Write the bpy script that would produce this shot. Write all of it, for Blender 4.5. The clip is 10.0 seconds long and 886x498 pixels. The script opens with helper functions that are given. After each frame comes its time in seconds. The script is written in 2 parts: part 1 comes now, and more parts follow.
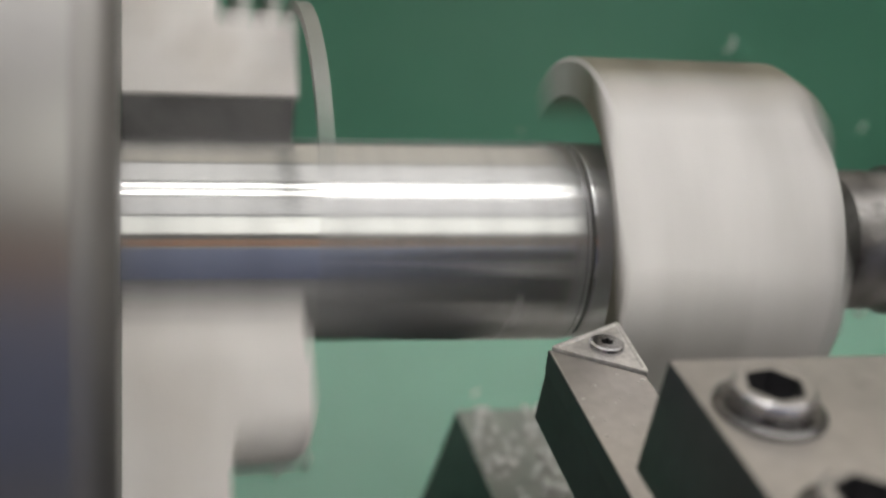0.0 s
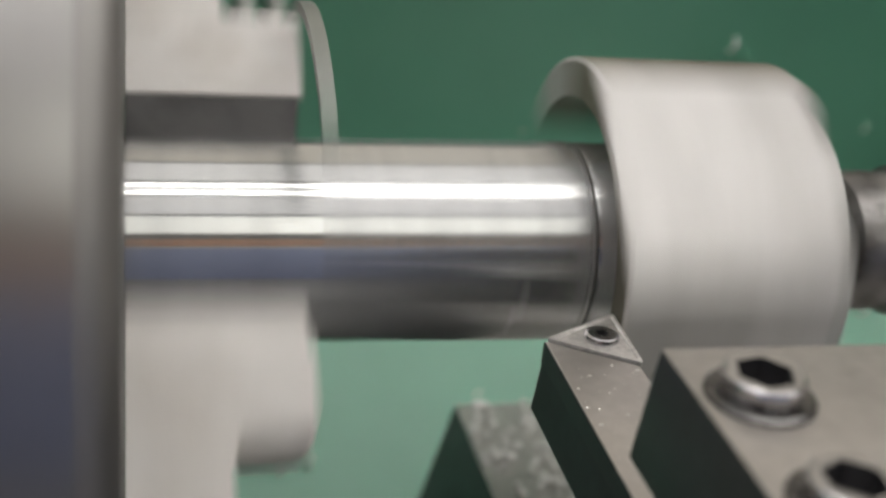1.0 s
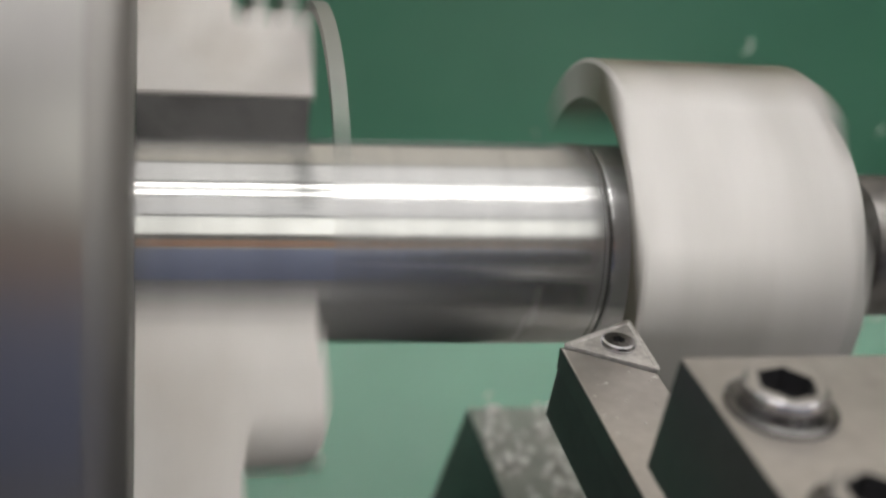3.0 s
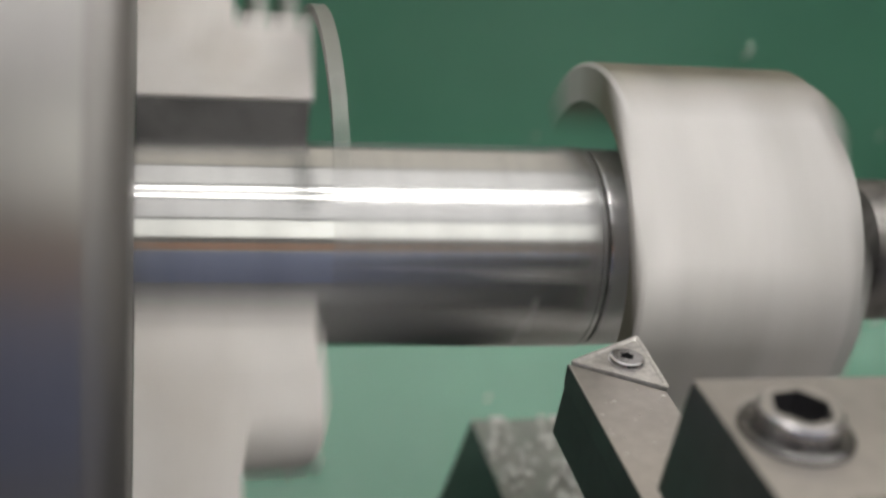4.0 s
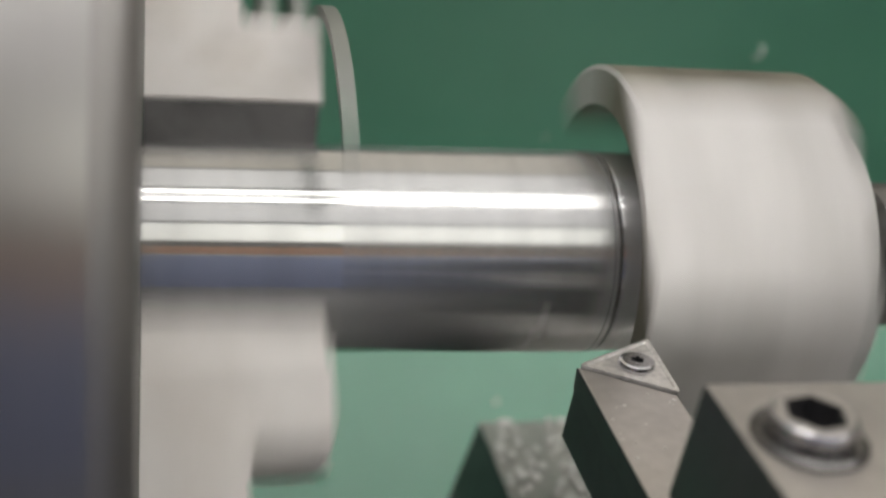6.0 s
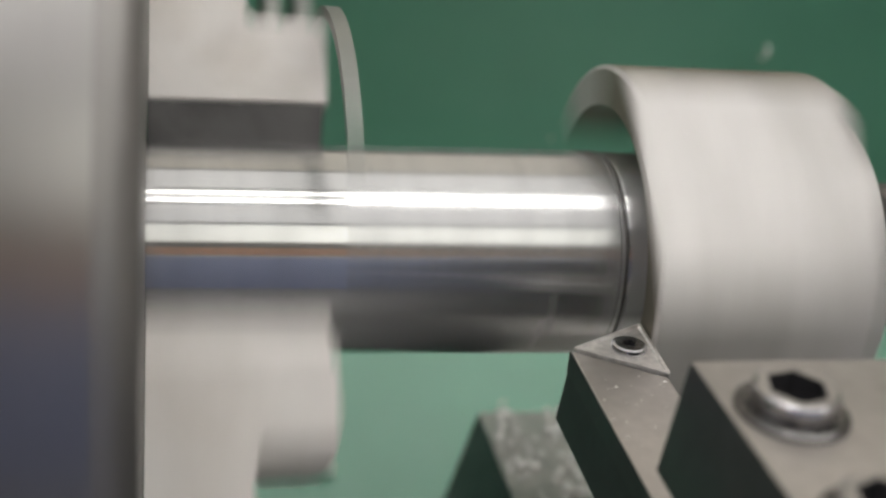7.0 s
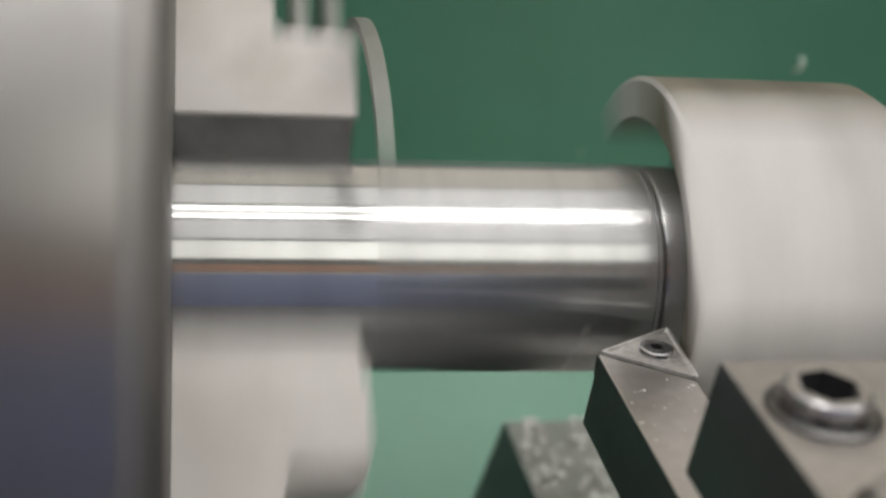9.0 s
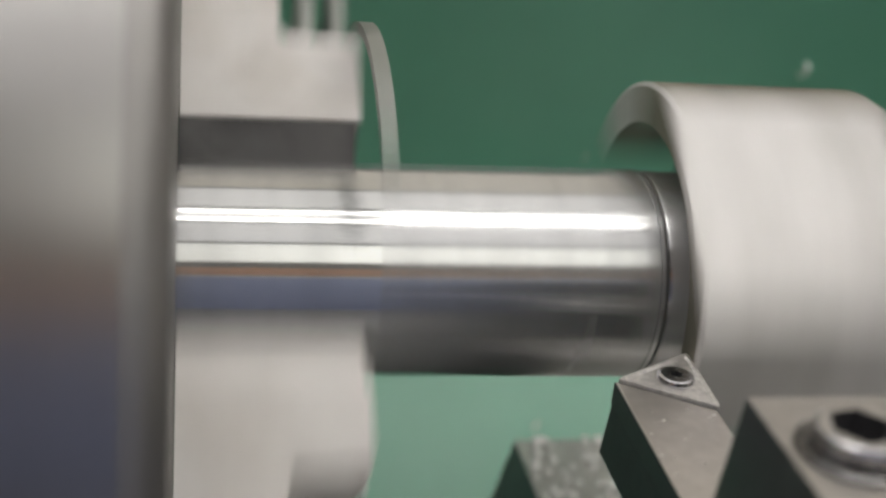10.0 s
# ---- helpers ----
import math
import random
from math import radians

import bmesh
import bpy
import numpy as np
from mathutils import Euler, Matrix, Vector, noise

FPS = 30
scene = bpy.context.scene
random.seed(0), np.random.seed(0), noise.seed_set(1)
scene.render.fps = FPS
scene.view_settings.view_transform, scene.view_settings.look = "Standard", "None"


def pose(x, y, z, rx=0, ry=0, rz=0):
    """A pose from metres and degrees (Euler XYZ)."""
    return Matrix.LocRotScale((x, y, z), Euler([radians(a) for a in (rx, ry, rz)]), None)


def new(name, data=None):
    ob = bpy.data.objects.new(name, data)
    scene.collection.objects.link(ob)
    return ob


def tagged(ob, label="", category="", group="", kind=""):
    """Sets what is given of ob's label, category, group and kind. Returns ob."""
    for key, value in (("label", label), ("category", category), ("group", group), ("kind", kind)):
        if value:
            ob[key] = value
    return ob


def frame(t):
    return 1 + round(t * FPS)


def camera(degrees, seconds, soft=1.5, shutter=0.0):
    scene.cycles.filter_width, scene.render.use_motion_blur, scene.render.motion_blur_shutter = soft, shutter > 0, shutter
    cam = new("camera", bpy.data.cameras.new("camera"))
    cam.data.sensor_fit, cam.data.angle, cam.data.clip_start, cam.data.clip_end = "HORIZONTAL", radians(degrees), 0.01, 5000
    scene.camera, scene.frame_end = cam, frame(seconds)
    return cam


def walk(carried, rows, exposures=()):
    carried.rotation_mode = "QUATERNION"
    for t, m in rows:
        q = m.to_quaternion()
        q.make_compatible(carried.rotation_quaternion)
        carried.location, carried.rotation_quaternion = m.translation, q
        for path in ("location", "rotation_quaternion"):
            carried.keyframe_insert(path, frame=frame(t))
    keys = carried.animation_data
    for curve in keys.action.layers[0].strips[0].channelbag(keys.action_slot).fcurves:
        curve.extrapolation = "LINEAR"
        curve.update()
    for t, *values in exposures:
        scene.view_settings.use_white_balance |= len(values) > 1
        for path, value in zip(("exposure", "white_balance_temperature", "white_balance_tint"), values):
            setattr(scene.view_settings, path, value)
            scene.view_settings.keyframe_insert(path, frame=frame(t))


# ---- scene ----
AZ = 1.10                      # height of the spindle axis over the floor; the axis runs along x at y = 0
cam = camera(38.0, 10.0, soft=2.4, shutter=0.23)
cam.data.dof.use_dof, cam.data.dof.focus_distance, cam.data.dof.aperture_fstop = True, 0.222, 11.5
ROWS = [
    (0.0, -0.05633, -0.22759, 0.10652, 65.289, -6.383, -15.263),
    (0.5, -0.05627, -0.22798, 0.10641, 65.291, -6.402, -15.199),
    (1.0, -0.05663, -0.2274, 0.10636, 65.295, -6.376, -15.181),
    (1.5, -0.0564, -0.22688, 0.10623, 65.298, -6.406, -15.003),
    (2.0, -0.05629, -0.22644, 0.10612, 65.224, -6.408, -14.858),
    (2.5, -0.0564, -0.22548, 0.10597, 65.181, -6.49, -14.731),
    (4.0, -0.05617, -0.22589, 0.1065, 65.3, -6.688, -14.605),
    (4.5, -0.0565, -0.22533, 0.10637, 65.325, -6.737, -14.718),
    (5.0, -0.05655, -0.22449, 0.10623, 65.352, -6.669, -14.688),
    (5.5, -0.05636, -0.22341, 0.10628, 65.253, -6.715, -14.464),
    (7.0, -0.05592, -0.22277, 0.10549, 65.365, -6.451, -13.978),
    (7.5, -0.05585, -0.22229, 0.10522, 65.532, -6.297, -13.777),
    (8.0, -0.05602, -0.22064, 0.10471, 65.646, -6.124, -13.529),
    (8.5, -0.05635, -0.21858, 0.10393, 65.81, -5.99, -13.149),
    (9.0, -0.05611, -0.21741, 0.10305, 65.946, -5.783, -12.716),
    (9.5, -0.05611, -0.21735, 0.10327, 65.968, -5.863, -12.554),
    (10.0, -0.05593, -0.21763, 0.10359, 66.022, -5.992, -12.462),
]
walk(cam, [(t, pose(x, y, AZ + z, 0, 0, yaw) @ pose(0, 0, 0, pitch) @ pose(0, 0, 0, 0, 0, -roll)) for t, x, y, z, pitch, roll, yaw in ROWS],
     exposures=[(0, 0.05), (10, 0.05)])

# ---- light: the room is closed; its ceiling lamps are the only light ----
world = bpy.data.worlds.new("world")
world.use_nodes = True
world.node_tree.nodes["Background"].inputs[0].default_value = (0.5, 0.52, 0.55, 1)
world.node_tree.nodes["Background"].inputs[1].default_value = 0.05
scene.world = world
LAMP_NEAR, LAMP_FAR, ROOF = 7.3, 1.42, 0.735


# ---- materials ----
def material(name, colour, rough=0.5, metal=0.0, spread=0.15, grain=80.0, bump=0.0, stretch=(1, 1, 1), emit=0.0, rough_spread=0.1,
             dirt=None, dirt_scale=6.0, dirt_amount=0.5, coords="Object", lay=0.0):
    """Base colour varied at two scales, with uneven gloss and fine relief."""
    m = bpy.data.materials.new(name)
    m.use_nodes = True
    nodes, links = m.node_tree.nodes, m.node_tree.links
    b = nodes["Principled BSDF"]
    tc, mp = nodes.new("ShaderNodeTexCoord"), nodes.new("ShaderNodeMapping")
    mp.inputs["Scale"].default_value = stretch
    links.new(tc.outputs[coords], mp.inputs["Vector"])

    def fine(scale, detail):
        n = nodes.new("ShaderNodeTexNoise")
        n.inputs["Scale"].default_value, n.inputs["Detail"].default_value = scale, detail
        links.new(mp.outputs[0], n.inputs["Vector"])
        return n
    n1, n2 = fine(grain, 6), fine(dirt_scale, 4)
    ramp = nodes.new("ShaderNodeMapRange")
    ramp.inputs["From Min"].default_value, ramp.inputs["From Max"].default_value = 0.25, 0.75
    ramp.inputs["To Min"].default_value, ramp.inputs["To Max"].default_value = 1 - spread, 1 + spread
    links.new(n1.outputs["Fac"], ramp.inputs["Value"])
    mul = nodes.new("ShaderNodeVectorMath")
    mul.operation = "SCALE"
    links.new(ramp.outputs[0], mul.inputs["Scale"])
    mix = nodes.new("ShaderNodeMix")
    mix.data_type = "RGBA"
    mix.inputs["A"].default_value = (*colour, 1)
    mix.inputs["B"].default_value = (*(dirt or [c * 0.75 for c in colour]), 1)
    band = nodes.new("ShaderNodeMapRange")
    band.inputs["From Min"].default_value, band.inputs["From Max"].default_value = 0.42, 0.7
    band.inputs["To Max"].default_value = dirt_amount
    links.new(n2.outputs["Fac"], band.inputs["Value"])
    links.new(band.outputs[0], mix.inputs["Factor"])
    links.new(mix.outputs["Result"], mul.inputs[0])
    links.new(mul.outputs[0], b.inputs["Base Color"])
    rr = nodes.new("ShaderNodeMapRange")
    rr.inputs["To Min"].default_value, rr.inputs["To Max"].default_value = max(0.02, rough - rough_spread), min(1, rough + rough_spread)
    links.new(n2.outputs["Fac"], rr.inputs["Value"])
    links.new(rr.outputs[0], b.inputs["Roughness"])
    b.inputs["Metallic"].default_value = metal
    if lay:                          # turning marks run round the x axis, so gloss spreads along it
        tg = nodes.new("ShaderNodeTangent")
        tg.direction_type, tg.axis = "RADIAL", "X"
        links.new(tg.outputs[0], b.inputs["Tangent"])
        b.inputs["Anisotropic"].default_value, b.inputs["Anisotropic Rotation"].default_value = lay, 0.25
    if bump:
        bp = nodes.new("ShaderNodeBump")
        bp.inputs["Strength"].default_value, bp.inputs["Distance"].default_value = bump, 0.0005
        links.new(n1.outputs["Fac"], bp.inputs["Height"])
        links.new(bp.outputs[0], b.inputs["Normal"])
    if emit:
        b.inputs["Emission Color"].default_value = (*colour, 1)
        b.inputs["Emission Strength"].default_value = emit
    return m


M_SHAFT = material("turned_steel", (0.73, 0.73, 0.735), 0.245, 0.84, 0.04, 40, 0.02, (12, 1, 1), rough_spread=0.04, lay=0.85)
M_POLISH = material("polished_steel", (0.70, 0.70, 0.70), 0.15, 0.88, 0.04, 40, 0.01, (12, 1, 1), rough_spread=0.02, lay=0.85)
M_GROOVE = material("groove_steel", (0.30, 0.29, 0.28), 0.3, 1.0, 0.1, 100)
M_WEB = material("milled_steel", (0.735, 0.71, 0.70), 0.44, 0.4, 0.05, 60, 0.04, (3, 1, 1), dirt=(0.60, 0.58, 0.56), dirt_scale=34, dirt_amount=0.6)
M_FORGED_SHADE = material("forged_and_shaded_steel", (0.26, 0.24, 0.19), 0.5, 0.3, 0.1, 60, 0.05, (2, 1, 1), dirt=(0.14, 0.13, 0.105), dirt_scale=40, dirt_amount=0.8)
M_CHUCK = material("chuck_steel", (0.42, 0.408, 0.40), 0.28, 1.0, 0.02, 60, 0.0, (10, 1, 1), rough_spread=0.03)
M_RIM = material("toned_rim_steel", (0.34, 0.325, 0.315), 0.42, 0.8, 0.03, 60, 0.02)
M_JAW = material("ground_jaw_steel", (0.80, 0.765, 0.74), 0.48, 0.22, 0.08, 60, 0.05, dirt=(0.60, 0.55, 0.50), dirt_scale=55, dirt_amount=0.6)
M_SHANK = material("shank_tool_steel", (0.58, 0.55, 0.535), 0.36, 1.0, 0.08, 400, 0.06, dirt=(0.48, 0.455, 0.445), dirt_scale=45)
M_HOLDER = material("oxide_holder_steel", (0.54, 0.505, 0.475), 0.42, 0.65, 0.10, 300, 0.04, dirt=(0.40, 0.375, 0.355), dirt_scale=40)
# near-black that stands in for the shade on upright tool faces
M_SIDE_SHADE = material("shaded_side_black", (0.024, 0.031, 0.032), 0.45, 0.0, 0.2, 300, 0.08, dirt=(0.026, 0.029, 0.028), dirt_scale=50)
M_INSERT = material("carbide_insert", (0.82, 0.795, 0.775), 0.4, 0.9, 0.2, 900, 0.15, dirt=(0.46, 0.44, 0.43), dirt_scale=150)
M_SCREW = material("screw_steel", (0.58, 0.57, 0.585), 0.2, 1.0, 0.12, 200, 0.05, dirt=(0.3, 0.29, 0.3), dirt_scale=120)
M_WASHER = material("shaded_collar_steel", (0.17, 0.165, 0.165), 0.25, 0.9, 0.2, 200, 0.1, dirt=(0.09, 0.085, 0.08), dirt_scale=150)
M_DARK = material("dark_recess", (0.03, 0.03, 0.035), 0.5, 0.4, 0.2, 200)
M_SLIDE = material("cast_slide_grey", (0.50, 0.475, 0.45), 0.42, 0.3, 0.2, 300, 0.2, dirt=(0.36, 0.345, 0.33), dirt_scale=60)
M_CHIP = material("steel_swarf", (0.97, 0.95, 0.92), 0.25, 0.1, 0.1, 300)
M_DUST = material("steel_dust", (0.86, 0.84, 0.81), 0.35, 0.5, 0.2, 300)
M_GREEN = material("green_enamel", (0.168, 0.445, 0.305), 0.40, 0.0, 0.05, 30, 0.03, dirt=(0.20, 0.48, 0.34), dirt_scale=14, dirt_amount=0.7)
M_GREEN.node_tree.nodes["Principled BSDF"].inputs["Coat Weight"].default_value = 0.6          # an oil film over the enamel
M_GREEN.node_tree.nodes["Principled BSDF"].inputs["Coat Roughness"].default_value = 0.3
M_QUILL = material("rough_dark_steel", (0.30, 0.285, 0.28), 0.4, 0.8, 0.4, 260, 0.8, dirt=(0.07, 0.065, 0.06), dirt_scale=130, dirt_amount=1.0)
M_CAST = material("machine_casting", (0.11, 0.2, 0.16), 0.5, 0.0, 0.1, 60, 0.1)
M_PAD_SHADE = material("jaw_tip_shade", (0.135, 0.130, 0.128), 0.5, 0.15, 0.15, 80, dirt=(0.07, 0.067, 0.066), dirt_scale=90, dirt_amount=0.9)
M_JAW_GREY = material("jaw_grey_steel", (0.33, 0.345, 0.32), 0.4, 0.5, 0.1, 80)
M_DARK_CAST = material("dark_oily_casting", (0.29, 0.285, 0.285), 0.5, 0.0, 0.25, 60, 0.1)
M_FLOOR = material("concrete_floor", (0.32, 0.315, 0.325), 0.7, 0.0, 0.2, 12, 0.1)
M_BLUE = material("blue_dado_paint", (0.33, 0.38, 0.61), 0.6, 0.0, 0.06, 12)
M_BROWN = material("brown_rail_paint", (0.66, 0.35, 0.22), 0.6, 0.0, 0.06, 12)
M_GREY = material("grey_wall_paint", (0.20, 0.195, 0.185), 0.7, 0.0, 0.06, 12)
M_BEIGE = material("beige_plaster", (0.68, 0.64, 0.59), 0.8, 0.0, 0.06, 12)
M_HOUSING = material("lamp_housing_white", (0.7, 0.7, 0.68), 0.5, 0.0, 0.03, 20)
M_TUBE_NEAR = material("lamp_diffuser_near", (0.995, 0.978, 0.945), 0.5, 0.0, 0.0, 10, emit=LAMP_NEAR)
M_ROOF = material("roof_pane", (0.99, 0.972, 0.94), 0.5, 0.0, 0.0, 10, emit=ROOF)
M_ROOF_FILL = material("beige_fill_pane", (0.98, 0.925, 0.80), 0.5, 0.0, 0.0, 10, emit=ROOF * 0.55)
M_TUBE_FAR = material("lamp_diffuser_far", (0.98, 0.975, 0.895), 0.5, 0.0, 0.0, 10, emit=LAMP_FAR)


# ---- mesh helpers ----
def finish(name, bm, mat, smooth=True, angle=25):
    bmesh.ops.recalc_face_normals(bm, faces=bm.faces[:])
    me = bpy.data.meshes.new(name)
    for e in bm.edges:
        e.smooth = not (len(e.link_faces) == 2 and e.calc_face_angle(0) > radians(angle))
    for fc in bm.faces:
        fc.smooth = smooth
    bm.to_mesh(me)
    bm.free()
    me.materials.append(mat)
    return me


def part(name, bm, mat, parent=None, label="", at=None, sides=None):
    """One mesh object. sides: near-black that paints shade on faces not turned up."""
    ob = new(name, finish(name, bm, mat))
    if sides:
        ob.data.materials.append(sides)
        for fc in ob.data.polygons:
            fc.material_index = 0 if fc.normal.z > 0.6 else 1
    ob.parent = parent
    if at is not None:
        ob.matrix_basis = at
    return tagged(ob, label)


def thing(name, label, category, at=None, group="", kind=""):
    ob = new(name)
    ob.empty_display_size = 0.02
    if at is not None:
        ob.matrix_basis = at
    return tagged(ob, label, category, group, kind)


def lathe(profile, segments=96, a0=0.0, a1=360.0):
    """A profile of (x, r) turned about the x axis; a is the angle from -y towards +z. A part turn is closed at both ends."""
    bm = bmesh.new()
    full = abs(a1 - a0 - 360) < 1e-6
    count = segments if full else segments + 1
    rings = []
    for k in range(count):
        a = radians(a0 + (a1 - a0) * k / segments)
        rings.append([bm.verts.new((x, -r * math.cos(a), r * math.sin(a))) for x, r in profile])
    n = len(profile)
    closed = profile[0] == profile[-1]
    last = n - 1
    for k in range(segments if full else segments):
        A, B = rings[k], rings[(k + 1) % count]
        for i in range(last):
            j = i + 1
            vs = [A[i], A[j], B[j], B[i]]
            bm.faces.new(vs)
    if closed:
        bmesh.ops.remove_doubles(bm, verts=bm.verts[:], dist=1e-7)
    if not full:
        bm.edges.ensure_lookup_table()
        bmesh.ops.holes_fill(bm, edges=[e for e in bm.edges if e.is_boundary], sides=0)
    bmesh.ops.dissolve_degenerate(bm, dist=1e-7, edges=bm.edges[:])
    return bm


def prism(points, z0, z1, bevel=0.0, shear=0.0, segs=2, only_top=False):
    """A plan polygon raised from z0 to z1; the foot shifts by -shear times the depth along x."""
    bm = bmesh.new()
    low = [bm.verts.new((x - shear * (z1 - z0), y, z0)) for x, y in points]
    top = [bm.verts.new((x, y, z1)) for x, y in points]
    bm.faces.new(low[::-1])
    bm.faces.new(top)
    for i in range(len(points)):
        j = (i + 1) % len(points)
        bm.faces.new((low[i], low[j], top[j], top[i]))
    if bevel:
        edges = [e for e in bm.edges if not only_top or all(v in top for v in e.verts)]
        bmesh.ops.bevel(bm, geom=edges, offset=bevel, segments=segs, affect="EDGES", profile=0.5)
    return bm


def block(x0, x1, y0, y1, z0, z1, bevel=0.0, shear=0.0, segs=2):
    return prism([(x0, y0), (x1, y0), (x1, y1), (x0, y1)], z0, z1, bevel, shear, segs)


def turned_z(profile, segments=48):
    """A profile of (r, z) turned about the z axis."""
    bm = lathe([(z, r) for r, z in profile], segments)
    bmesh.ops.transform(bm, matrix=Matrix.Rotation(radians(-90), 4, "Y"), verts=bm.verts[:])
    return bm


def socket(bm_profile_r, depth, top, sides=6, turn=0.0, waist=1.0):
    """A recessed well with flat sides: floor and walls, open at the top."""
    bm = bmesh.new()
    n = sides * (2 if waist < 1 else 1)
    rim, low = [], []
    for k in range(n):
        a = radians(turn) + 2 * math.pi * k / n
        r = bm_profile_r * (waist if waist < 1 and k % 2 else 1.0)
        rim.append(bm.verts.new((r * math.cos(a), r * math.sin(a), top)))
        low.append(bm.verts.new((0.92 * r * math.cos(a), 0.92 * r * math.sin(a), top - depth)))
    bm.faces.new(low)
    for k in range(n):
        bm.faces.new((rim[k], rim[(k + 1) % n], low[(k + 1) % n], low[k]))
    return bm


def ring_face(r_out, r_in, z, sides=6, turn=0.0, segments=48, waist=1.0):
    """The flat top of a screw between its round rim and its socket."""
    bm = bmesh.new()
    n = sides * (2 if waist < 1 else 1)
    outer = [bm.verts.new((r_out * math.cos(2 * math.pi * k / segments), r_out * math.sin(2 * math.pi * k / segments), z)) for k in range(segments)]
    inner = []
    for k in range(n):
        a = radians(turn) + 2 * math.pi * k / n
        r = r_in * (waist if waist < 1 and k % 2 else 1.0)
        inner.append(bm.verts.new((r * math.cos(a), r * math.sin(a), z)))
    edges = [bm.edges.new((v[i], v[(i + 1) % len(v)])) for v in (outer, inner) for i in range(len(v))]
    bmesh.ops.triangle_fill(bm, edges=edges, use_beauty=True)
    bmesh.ops.delete(bm, geom=[f for f in bm.faces if f.calc_center_median().xy.length < r_in * 0.6], context="FACES_ONLY")
    return bm


def merged(*meshes):
    bm = bmesh.new()
    for other in meshes:
        me = bpy.data.meshes.new("tmp")
        other.to_mesh(me)
        other.free()
        bm.from_mesh(me)
        bpy.data.meshes.remove(me)
    return bm


# ---- the room ----
RX0, RX1, RY0, RY1, RH = -3.2, 3.4, -3.5, 4.6, 3.2


def wall(name, label, x0, x1, y0, y1, bands):
    """A wall in painted bands, each standing a little prouder than the one above."""
    ob = thing(name, label, "wall", kind="structure")
    for z0, z1, mat, nm, *ends in bands:
        xa, xb = ends or (x0, x1)
        part(nm, block(xa, xb, y0, y1, z0, z1), mat, ob)
    return ob


part_floor = part("floor", block(RX0 - 0.1, RX1 + 0.1, RY0 - 0.1, RY1 + 0.1, -0.1, 0.0), M_FLOOR)
tagged(part_floor, "dark worn concrete workshop floor", "floor", kind="structure")
part_ceiling = part("ceiling", block(RX0 - 0.1, RX1 + 0.1, RY0 - 0.1, RY1 + 0.1, RH, RH + 0.1), M_BEIGE)
tagged(part_ceiling, "plain beige plaster workshop ceiling", "ceiling", kind="structure")
DADO = [(0.0, 2.12, M_BLUE, "dado"), (2.12, 2.22, M_HOUSING, "rail"), (2.22, 2.26, M_GREY, "middle_band"), (2.26, 2.78, M_BROWN, "brown_band", RX0, 0.6), (2.26, 2.78, M_GREY, "grey_band", 0.6, RX1), (2.78, RH, M_GREY, "upper_wall")]
PLAIN = [(0.0, RH, M_BEIGE, "plaster")]
wall("wall_south", "workshop wall painted blue, brown and grey in bands", RX0, RX1, RY0 - 0.1, RY0, DADO)
wall("wall_north", "plain beige plastered workshop wall", RX0, RX1, RY1, RY1 + 0.1, PLAIN)
wall("wall_west", "plain beige plastered workshop side wall", RX0 - 0.1, RX0, RY0 - 0.1, RY1 + 0.1, PLAIN)
wall("wall_east", "plain beige plastered workshop side wall", RX1, RX1 + 0.1, RY0 - 0.1, RY1 + 0.1, PLAIN)


def ceiling_light(x, y, z, length, width, tube):
    ob = thing("ceiling_light", "long white fluorescent batten on the ceiling", "ceiling light", pose(x, y, z), "workshop lamps")
    part("housing", block(-length / 2 - 0.03, length / 2 + 0.03, -width / 2 - 0.02, width / 2 + 0.02, 0.03, 0.075, 0.004), M_HOUSING, ob)
    for x_rod in (-length * 0.4, length * 0.4):
        part("rod", block(x_rod - 0.005, x_rod + 0.005, -0.005, 0.005, 0.0745, RH - z - 0.0305), M_HOUSING, ob)
    for y in (-width / 4, width / 4):
        part("tube", block(-length / 2, length / 2, y - 0.02, y + 0.02, -0.025, 0.027, 0.012), tube, ob, "glowing white tube")
    return ob


def roof_light(x0, x1, y0, y1, mat, label):
    """A translucent panel set in the ceiling, in a thin frame."""
    ob = thing("roof_light", label, "roof light", pose(0, 0, RH), "roof lights")
    part("frame", block(x0 - 0.03, x1 + 0.03, y0 - 0.03, y1 + 0.03, -0.020, -0.0005), M_HOUSING, ob)
    part("pane", block(x0, x1, y0, y1, -0.030, -0.0205), mat, ob, "glowing translucent pane")


ceiling_light(0.15, -0.20, 2.35, 2.4, 0.42, M_TUBE_NEAR)
roof_light(-0.08, 2.7, -3.35, -1.75, M_TUBE_FAR, "bright cream roof light over the aisle")
roof_light(-3.1, 2.8, -1.6, 1.0, M_ROOF, "wide pale translucent roof light above the machine")
# added glow in place of plain beige ceiling; it brightens the tool's top faces
roof_light(-3.1, 2.8, 1.1, 4.3, M_ROOF_FILL, "added beige glowing pane behind the machine, unseen fill light")


# ---- the machine's fixed body ----
def sheet(points, x0, x1, thick):
    """A bent metal sheet: a (y, z) line drawn along x, with thickness."""
    bm = bmesh.new()
    cols = []
    for x in (x0, x1):
        front = [bm.verts.new((x, y, z)) for y, z in points]
        back = [bm.verts.new((x, y + thick * 0.8, z - thick * 0.6)) for y, z in points]
        cols.append((front, back))
    for s in (0, 1):
        for i in range(len(points) - 1):
            bm.faces.new((cols[0][s][i], cols[0][s][i + 1], cols[1][s][i + 1], cols[1][s][i]))
    bmesh.ops.holes_fill(bm, edges=[e for e in bm.edges if e.is_boundary], sides=0)
    return bm


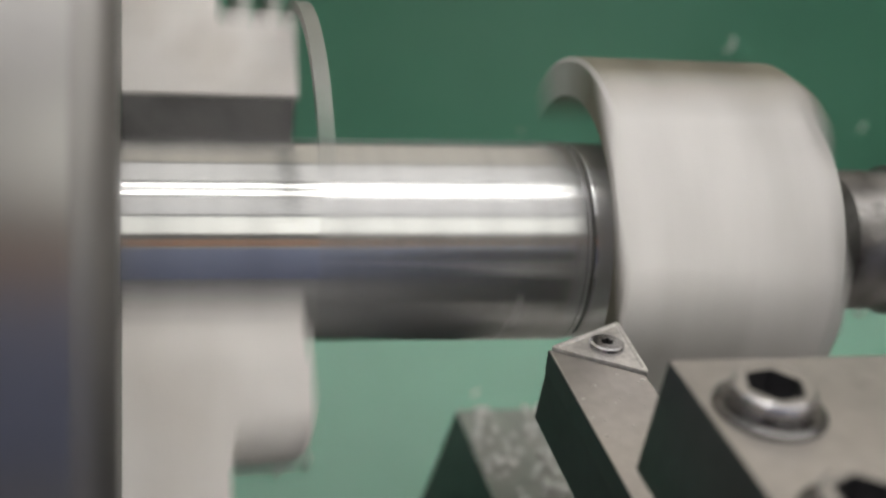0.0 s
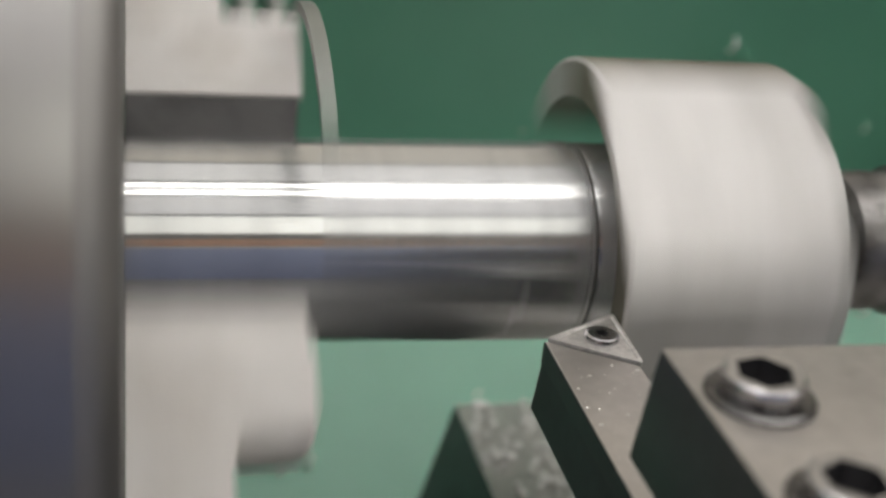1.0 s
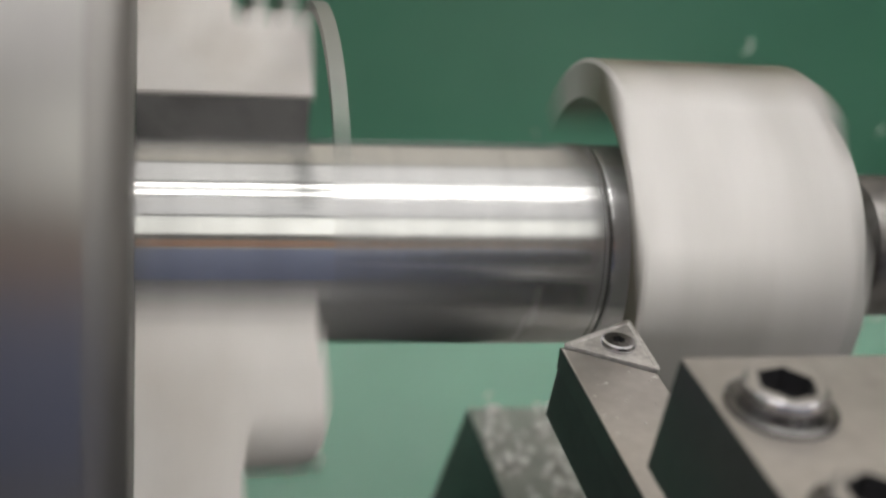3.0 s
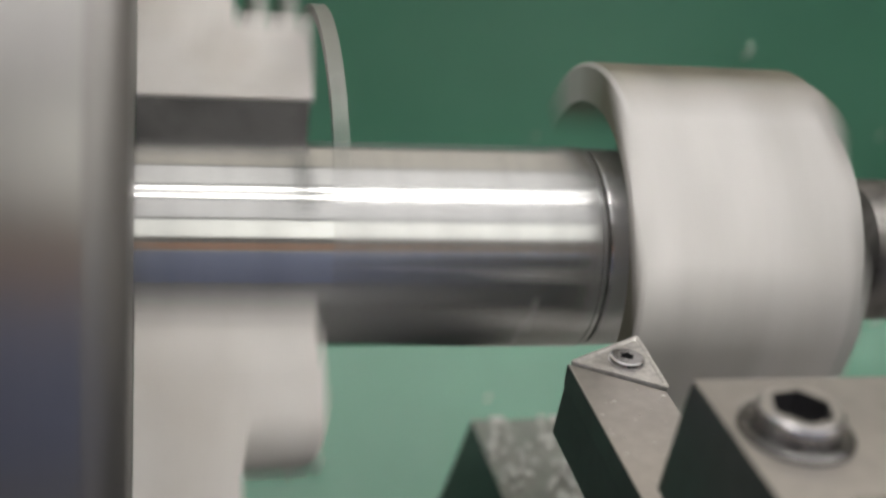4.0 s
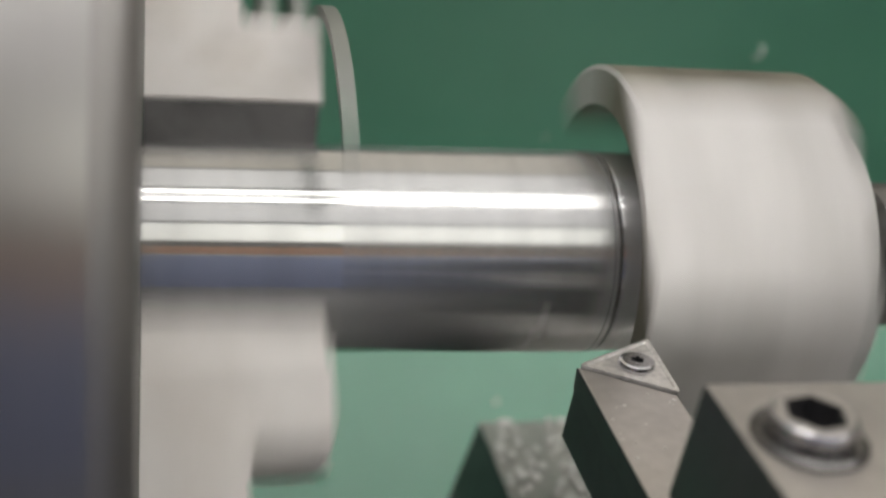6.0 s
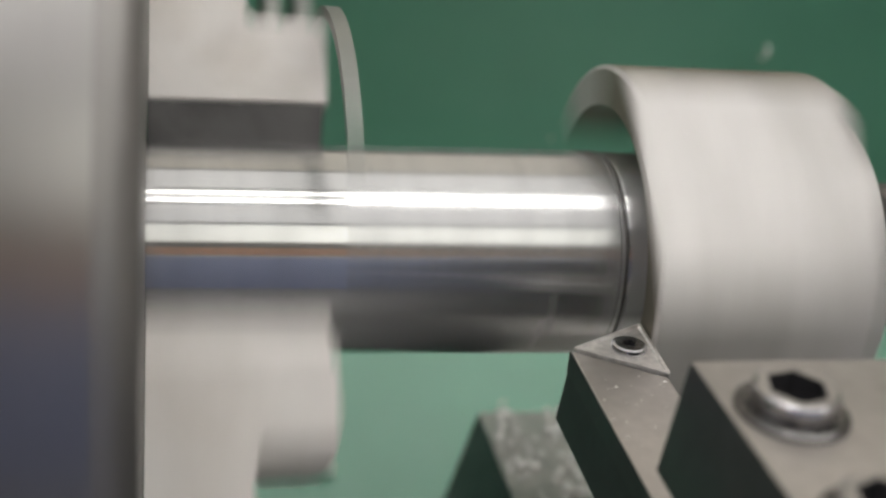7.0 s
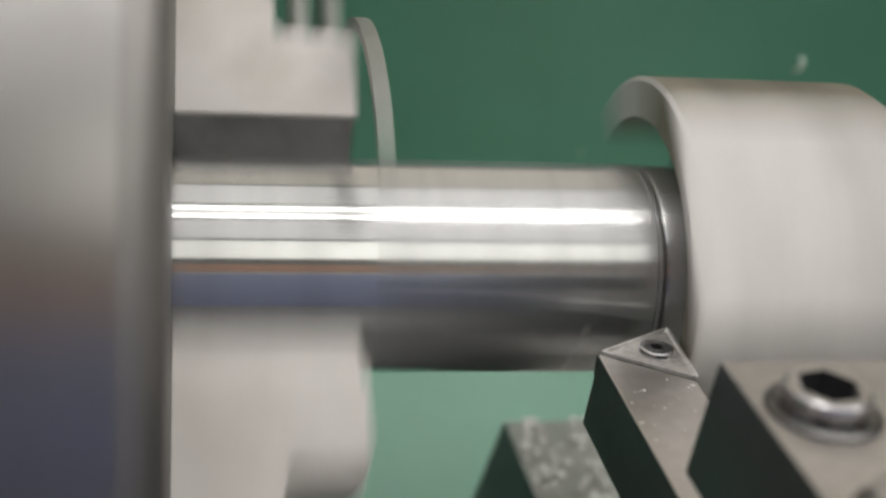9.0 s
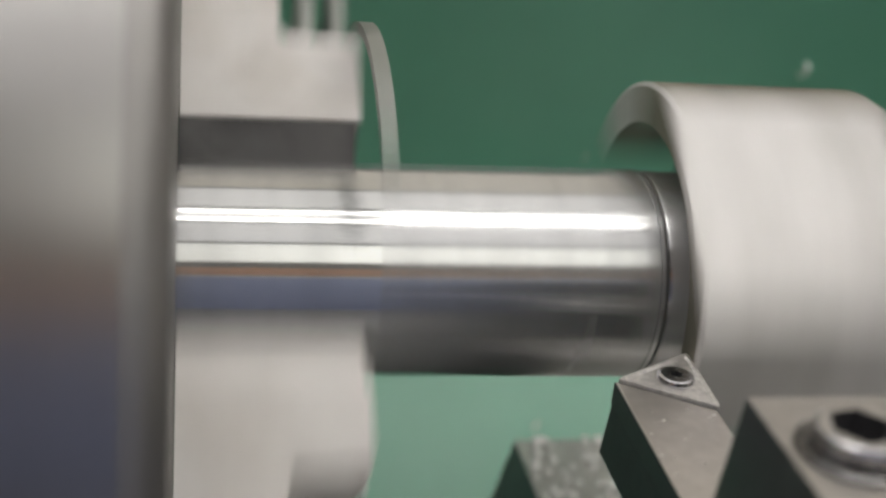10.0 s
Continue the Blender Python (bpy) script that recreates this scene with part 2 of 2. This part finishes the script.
BEND = [(0.156, 0.074), (0.146, 0.070), (0.1555, 0.010), (0.165, -0.048)]
for k in range(1, 9):                                # a rolled bend from the upright guard into the tray's slope
    a = radians(51 * k / 8)
    BEND.append((0.120 + 0.045 * math.cos(a), -0.050 - 0.045 * math.sin(a)))
BEND += [(0.050, -0.1500), (0.048, -0.236)]
guard = part("splash_guard", sheet(BEND, -0.078, 0.75, 0.003), M_GREEN, None, at=pose(0, 0, AZ))
tagged(guard, "green enamelled splash guard running down into the chip tray", "splash guard", kind="structure")

base = thing("lathe_base", "green painted lathe base cabinet on the floor", "lathe", kind="structure")
part("cabinet", block(-0.75, 1.0, -0.40, 0.22, 0.0, AZ - 0.26, 0.01), M_CAST, base)
part("bed", block(-0.75, 1.0, -0.30, 0.05, AZ - 0.26, AZ - 0.1505, 0.004), M_DARK_CAST, base, "dark oily cast-iron bed")
head = thing("headstock", "green painted lathe headstock behind the chuck", "headstock")
part("housing", block(-0.75, -0.22, -0.16, 0.15, AZ - 0.2599, AZ + 0.17, 0.012), M_CAST, head)
# unseen block, added to darken what the tool's left faces mirror
part("dark_backing", block(-0.2195, -0.0795, 0.108, 0.149, AZ - 0.2599, AZ + 0.12, 0.006), M_DARK_CAST, head, "added dark block, unseen behind the chuck")
part("spindle_nose", lathe([(-0.23, 0.0), (-0.23, 0.06), (-0.1465, 0.06), (-0.1465, 0.0)], 64), M_CHUCK, head, at=pose(0, 0, AZ))


def tailstock():
    ob = thing("tailstock", "dark rough steel tailstock quill and centre at the shaft end", "tailstock")
    quill = lathe([(0.089, 0.0), (0.089, 0.011), (0.091, 0.0142), (0.094, 0.0152), (0.104, 0.0150), (0.1045, 0.0163), (0.118, 0.0163), (0.119, 0.0148), (0.30, 0.0148), (0.30, 0.0)], 64)
    part("quill", quill, M_QUILL, ob, at=pose(0, 0, AZ))
    part("housing", block(0.24, 0.48, -0.07, 0.07, AZ - 0.2045, AZ + 0.075, 0.012), M_CAST, ob)
    return ob


tailstock()


def guard_swarf():
    """Small curled chips that cling to the guard and the tray's slope."""
    spots = [(0.1390, 0.1560, -0.0015, 1.6), (-0.0035, 0.0945, -0.1180, 1.6), (-0.0120, 0.0930, -0.1190, 1.5), (0.1995, 0.1370, -0.0902, 1.9), (0.0526, 0.1120, -0.1068, 0.8),
             (0.1998, 0.1622, -0.0320, 1.1), (0.0726, 0.1625, -0.0359, 0.6)]
    for x, y, z, mm in spots:
        mm *= 1.45
        bm = bmesh.new()
        n, m = 18, 6
        rings = []
        for i in range(n):
            a = 2 * math.pi * 0.86 * i / (n - 1)
            c = Vector((math.cos(a), 0.25 * math.sin(a * 0.5), math.sin(a))) * mm / 1000
            out = Vector((math.cos(a), 0, math.sin(a)))
            thick = mm / 1000 * 0.24 * (0.4 + 0.6 * math.sin(math.pi * (i + 1) / (n + 1)))
            rings.append([bm.verts.new(c + out * thick * math.cos(2 * math.pi * k / m) + Vector((0, 1, 0)) * thick * math.sin(2 * math.pi * k / m)) for k in range(m)])
        for A, B in zip(rings, rings[1:]):
            for k in range(m):
                bm.faces.new((A[k], A[(k + 1) % m], B[(k + 1) % m], B[k]))
        bm.faces.new(rings[0])
        bm.faces.new(rings[-1])
        chip = part("metal_chip", bm, M_CHIP, None, at=pose(x, y, AZ + z, 20, 0, 40 * mm))
        tagged(chip, "tiny bright curl of swarf stuck on green enamel", "metal chip", "chips on the guard")


guard_swarf()


# ---- chuck and workpiece ----
def chuck():
    ob = thing("lathe_chuck", "spinning two-jaw lathe chuck of bright turned steel", "lathe chuck", pose(0, 0, AZ))
    rim = [(-0.0561 - 0.0066 * (1 - math.cos(radians(a))), 0.0935 + 0.0066 * math.sin(radians(a))) for a in (35, 46, 57, 68, 79, 90)]
    body = part("chuck_body", lathe([(-0.146, 0.0), (-0.146, 0.097), (-0.143, 0.1)] + [(x, r) for x, r in rim[::-1]]
                                    + [(-0.0573, 0.024), (-0.062, 0.021), (-0.062, 0.0)], 160), M_CHUCK, ob)
    # same steel, but the rim's reflected tone is painted in, darker and duller
    body.data.materials.append(M_RIM)
    for face in body.data.polygons:
        face.material_index = 1 if face.center.x > -0.0622 else 0
    # r, end of the jaw along the axis, near and far side of the jaw across its centre line
    pad = [(0.0170, -0.0252, 0.0104, -0.0104), (0.0246, -0.0246, 0.0128, -0.0125)]
    steps = [(0.0247, -0.0245, 0.0126, -0.0150), (0.0252, -0.0240, 0.0130, -0.0150),
             (0.0408, -0.0240, 0.0130, -0.0150), (0.0422, -0.0254, 0.0130, -0.0150), (0.0426, -0.0378, 0.0130, -0.0150), (0.0440, -0.0390, 0.0130, -0.0150),
             (0.0700, -0.0390, 0.0130, -0.0150), (0.0720, -0.0410, 0.0118, -0.0140)]
    for a, side in ((135, -1), (-45, 1)):
        # the upper jaw's tip is coloured dark for the shade above the shaft
        for name, rows, mat, label in (("jaw", steps, M_JAW, "bright ground stepped chuck jaw"), ("grip_pad", pad, M_PAD_SHADE if side < 0 else M_JAW, "jaw tip at the shaft, the upper one coloured as in shade")):
            bm = bmesh.new()
            loops = [[bm.verts.new((x, -r, h * side)) for x, h in ((-0.0571, far), (end, far), (end, near), (-0.0571, near))] for r, end, near, far in rows]
            for A, B in zip(loops, loops[1:]):
                for i in range(4):
                    bm.faces.new((A[i], A[(i + 1) % 4], B[(i + 1) % 4], B[i]))
            bm.faces.new(loops[0])
            bm.faces.new(loops[-1])
            bmesh.ops.transform(bm, matrix=Matrix.Rotation(radians(-a), 4, "X"), verts=bm.verts[:])
            part(name, bm, mat, body, label)
        for x0, x1 in ((-0.0346, -0.0318), (-0.0283, -0.0258)) if side < 0 else ():
            fin = block(x0, x1, -0.064, -0.0420, -0.0080, 0.0140, 0.0005)
            bmesh.ops.transform(fin, matrix=Matrix.Rotation(radians(-a), 4, "X"), verts=fin.verts[:])
            part("fin", fin, M_JAW_GREY, body, "narrow grey fin on the jaw's outer step")
    # added arc, shaped like the smear of the jaw's turning end
    smear_arc = lathe([(-0.0258, 0.0440), (-0.0258, 0.0460), (-0.0231, 0.0460), (-0.0231, 0.0440), (-0.0258, 0.0440)], 24, 50, 112)
    part("smear_arc", smear_arc, M_JAW_GREY, body, "thin arc in place of the jaw's motion smear")
    return ob, body


def drive_lug():
    """A block wrapped part way round the shaft: a flat milled front, a second flat below it, and a round back."""
    def reach(a):
        if a <= 11:
            return 0.0359 / math.cos(radians(a + 5.5))
        return 0.03045 / math.cos(radians(a - 46.5)) if a <= 82 else 0.0374

    bm = bmesh.new()
    rings = []
    for a in (-32, -28, -24, -18, -12, -6, 0, 6, 11, 18, 25, 32, 39, 46, 53, 60, 66, 72, 77, 82, 86, 92, 98, 104, 110, 116, 122, 128, 134, 140):
        R = reach(a)
        prof = [(0.0316, 0.0292), (0.0305, 0.0296), (0.0305, max(R - 0.0009, 0.0297)), (0.0311, R), (0.0722, R), (0.0772, max(R - 0.0027, 0.0299)), (0.0780, max(R - 0.0042, 0.0297)), (0.0780, 0.0292)]
        c, n = math.cos(radians(a - 1)), math.sin(radians(a - 1))
        rings.append([bm.verts.new((x, -r * c, r * n)) for x, r in prof])
    for A, B in zip(rings, rings[1:]):
        for i in range(len(A)):
            j = (i + 1) % len(A)
            bm.faces.new((A[i], A[j], B[j], B[i]))
    bm.faces.new(rings[0])
    bm.faces.new(rings[-1])
    return bm


def workpiece():
    ob = thing("workpiece", "polished steel shaft with a groove and an offset drive lug", "workpiece", pose(0, 0, AZ))
    r = 0.0202
    prof = [(-0.0600, 0.0), (-0.0600, r * 0.988), (0.0, r), (0.0268, r * 1.006), (0.0287, r * 1.006), (0.0288, r * 0.992), (0.02905, r * 0.992), (0.02915, r * 1.006), (0.0299, r * 1.005), (0.0301, r * 0.995), (0.0301, r * 0.955), (0.0308, r * 0.955),
            (0.0308, r * 0.985), (0.0314, r * 0.995), (0.0455, r * 0.985), (0.0455, 0.028), (0.0470, 0.0294), (0.0740, 0.0294), (0.0755, 0.028), (0.0755, 0.010), (0.0889, 0.008), (0.0889, 0.0)]
    prof[2:2] = [(-0.0223, r * 0.9953), (-0.0221, r * 0.9954)]
    shaft = part("shaft", lathe(prof, 160), M_SHAFT, ob)
    shaft.data.materials.append(M_POLISH)            # the journal by the chuck is polished finer than the rest
    for face in shaft.data.polygons:
        face.material_index = 1 if face.center.x < -0.0222 else 0
    lug = drive_lug()
    block_part = part("drive_lug", lug, M_WEB, shaft, "pale milled steel drive lug, tan forged back, end face coloured as in shade")
    block_part.data.materials.append(M_FORGED_SHADE)
    # round back is tan; the end face towards the chuck is darkened for shade
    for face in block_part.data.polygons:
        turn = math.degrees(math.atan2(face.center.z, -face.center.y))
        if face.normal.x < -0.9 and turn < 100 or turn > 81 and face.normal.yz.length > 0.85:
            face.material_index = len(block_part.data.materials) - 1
    # raised pale patches: a reflection on the shaft put into its shape
    for x0, x1, a0, a1 in ((0.0158, 0.0174, -17, -12), (0.0146, 0.0156, -34, -30)):
        part("glint_patch", lathe([(x0, r * 0.999), (x0, r * 1.006), (x1, r * 1.006), (x1, r * 0.999), (x0, r * 0.999)], 8, a0, a1), M_WEB, shaft, "small pale patch in place of a reflection")
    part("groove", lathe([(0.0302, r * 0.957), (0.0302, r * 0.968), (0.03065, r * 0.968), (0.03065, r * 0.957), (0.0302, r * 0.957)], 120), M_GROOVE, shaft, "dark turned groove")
    return ob, shaft


CHUCK, CHUCK_BODY = chuck()
WORK, SHAFT = workpiece()


# ---- tooling on the cross slide ----
def insert_outline(corners, rad):
    """A triangle with rounded corners."""
    pts, c = [], [Vector(p) for p in corners]
    for i in range(3):
        a, b, d = c[i - 1], c[i], c[(i + 1) % 3]
        u, v = (a - b).normalized(), (d - b).normalized()
        for k in range(5):
            f = k / 4
            pts.append(b + u * rad * (1 - f) ** 2 + v * rad * f ** 2)
    return [(p.x, p.y) for p in pts]


def turning_tool():
    ob = thing("turning_tool", "steel turning tool with a triangular carbide insert", "turning tool", pose(0, 0, AZ))
    low = prism([(0.0141, -0.0412), (0.0278, -0.0340), (0.0284, -0.0500), (0.0281, -0.172), (0.0129, -0.172)], -0.0139, -0.0046, 0.0, 0.085)
    top = prism([(0.0141, -0.0407), (0.0287, -0.0501), (0.0284, -0.0560), (0.0281, -0.172), (0.0129, -0.172)], -0.0046, -0.0004, 0.0003, only_top=True)
    part("shank", merged(low, top), M_SHANK, ob, sides=M_SIDE_SHADE)
    tri = [(0.0144, -0.0405), (0.0301, -0.0315), (0.0294, -0.0498)]
    mid = Vector((sum(p[0] for p in tri) / 3, sum(p[1] for p in tri) / 3))
    bm = bmesh.new()
    loops = []
    for s, z in ((0.975, -0.0044), (1.0, -0.0002), (0.985, 0.0), (0.90, 0.0), (0.84, -0.00035), (0.45, -0.00030)):
        loops.append([bm.verts.new((mid.x + (x - mid.x) * s, mid.y + (y - mid.y) * s, z)) for x, y in insert_outline(tri, 0.0011)])
    for A, B in zip(loops, loops[1:]):
        for i in range(len(A)):
            j = (i + 1) % len(A)
            bm.faces.new((A[i], A[j], B[j], B[i]))
    bm.faces.new(loops[0][::-1])
    bm.faces.new(loops[-1])
    insert = part("insert", bm, M_INSERT, ob, "worn grey triangular carbide insert")
    sx, sy = 0.0248, -0.0405
    screw = part("clamp_screw", merged(turned_z([(0.0031, -0.0004), (0.0032, 0.0001), (0.0030, 0.0006), (0.0026, 0.0008)], 40),
                                       ring_face(0.0026, 0.0013, 0.0008, 6, 8, 40, 0.72)), M_SCREW, insert, "small star-socket clamping screw", pose(sx, sy, 0))
    well = part("socket", socket(0.0013, 0.0012, 0.0008, 6, 8, 0.72), M_DARK, insert, "dark star-shaped socket", pose(sx, sy, 0))
    rng = random.Random(4)
    bits = bmesh.new()
    for _ in range(44):
        x, y = 0.0145 + 0.0135 * rng.random(), -0.046 - 0.045 * rng.random() ** 0.8
        if y > -0.0425 - (x - 0.0141) * 0.63:
            continue
        s = 0.0001 + 0.00018 * rng.random() ** 2
        m = Matrix.Translation((x, y, -0.00035)) @ Matrix.Diagonal((s * (1 + rng.random()), s, s * 0.8, 1))
        bmesh.ops.create_icosphere(bits, subdivisions=1, radius=1, matrix=m)
    tagged(part("swarf_dust", bits, M_DUST, ob, "fine bright metal dust"), kind="stuff")
    return ob


def holder_screw(x, y, z, parent, turn):
    body = turned_z([(0.0050, -0.002), (0.0050, 0.0014), (0.0055, 0.0020), (0.0056, 0.0028), (0.0054, 0.0034), (0.0050, 0.0037)], 56)
    ob = part("clamp_screw", merged(body, ring_face(0.0050, 0.0041, 0.0037, 6, turn, 56)), M_SCREW, parent, "worn steel socket screw", pose(x, y, z))
    # the shade round the screw's foot is put into the collar's colour
    part("washer", turned_z([(0.0050, 0.0007), (0.0066, 0.0009), (0.0073, 0.0005), (0.0074, 0.0001), (0.0071, -0.002)], 56), M_WASHER, ob, "collar coloured dark as in shade")
    part("hex_socket", socket(0.0041, 0.005, 0.0037, 6, turn), M_DARK, ob, "dark hexagon socket")


def tool_post():
    ob = thing("tool_post", "oxide-brown steel tool post with socket screws above the turning tool", "tool post", pose(0, 0, AZ))
    part("top_plate", block(0.0139, 0.088, -0.175, -0.0858, 0.0062, 0.0239, 0.0005, 0.1), M_HOLDER, ob, "bare top, sides coloured as in shade", sides=M_SIDE_SHADE)
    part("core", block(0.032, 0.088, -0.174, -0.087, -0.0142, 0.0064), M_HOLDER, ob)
    part("foot", block(0.0120, 0.088, -0.175, -0.0858, -0.0845, -0.0141, 0.0008), M_HOLDER, ob, sides=M_SIDE_SHADE)
    for y, turn in ((-0.1008, 12), (-0.1242, 25), (-0.1476, 3)):
        holder_screw(0.0225, y + 0.0019, 0.0239, ob, turn)
    return ob


def cross_slide():
    ob = thing("cross_slide", "grey cast cross slide strewn with bright swarf", "cross slide", pose(0, 0, AZ))
    part("slide", block(0.0328, 0.16, -0.20, 0.0720, -0.150, -0.0848, 0.0012, 0.24), M_SLIDE, ob, sides=M_SIDE_SHADE)
    rng = random.Random(11)
    bits = bmesh.new()
    spots = []
    while len(spots) < 190:
        x, y = 0.0342 + 0.045 * rng.random(), 0.071 - 0.10 * rng.random() ** 1.2
        if min((math.hypot(x - p, y - q) for p, q in spots), default=1) < 0.0022 and rng.random() < 0.85:
            continue
        spots.append((x, y))
        s = 0.0008 + 0.0007 * rng.random() ** 2
        m = (Matrix.Translation((x, y, -0.0845 + s * 0.5)) @ Matrix.Rotation(rng.gauss(0, 0.9), 4, "Z") @ Matrix.Rotation(0.2 + rng.random() * 0.9, 4, "X")
             @ Matrix.Diagonal((s * (1 + 0.3 * rng.random()), s, s * 0.7, 1)))
        bmesh.ops.create_icosphere(bits, subdivisions=2, radius=1, matrix=m)
    tagged(part("swarf", bits, M_CHIP, ob, "scattered bright curled swarf"), kind="stuff")
    return ob


TOOL, POST, SLIDE = turning_tool(), tool_post(), cross_slide()


def motions():
    tool_rows = [(0.0, 0.49, -3.16), (0.5, 0.29, -0.8), (1.0, 0.0, 0.0), (1.5, 0.1, -0.34), (2.0, 0.4, -0.07), (2.5, 0.4, 0.06), (4.0, 0.7, -5.26), (4.5, 0.68, -7.98),
                 (5.0, 0.7, -10.24), (5.5, 0.8, -7.5), (7.0, 0.16, 1.7), (7.5, 0.1, 5.27), (8.0, -0.05, 8.28), (8.5, -0.11, 9.22), (9.0, -0.06, 6.99), (9.5, 0.19, 3.38), (10.0, 0.33, -0.54)]
    for ob in (TOOL, POST, SLIDE):
        walk(ob, [(t, pose(x / 1000, y / 1000, AZ)) for t, x, y in tool_rows])
    # ten turns a second: half of the speed on each thing, half on its turning part
    frames = range(0, 301)
    slip = [(0, -6), (0.5, 3), (1, 4), (1.5, 4), (2, -6), (2.5, 3), (4, -3), (4.5, 4), (5, 2), (5.5, -6), (7, 4), (7.5, -6), (8, 4), (8.5, 4), (9, -6), (9.5, 3), (10, 4)]
    drift = np.interp([k / 30 for k in frames], [t for t, _ in slip], [a for _, a in slip])
    for ob, inner in ((CHUCK, CHUCK_BODY), (WORK, SHAFT)):
        walk(ob, [(k / 30, pose(0, 0, AZ, 60 * k - (drift[k] if ob is WORK else 0))) for k in frames])
        walk(inner, [(k / 30, pose(0, 0, 0, 60 * k)) for k in frames])


motions()
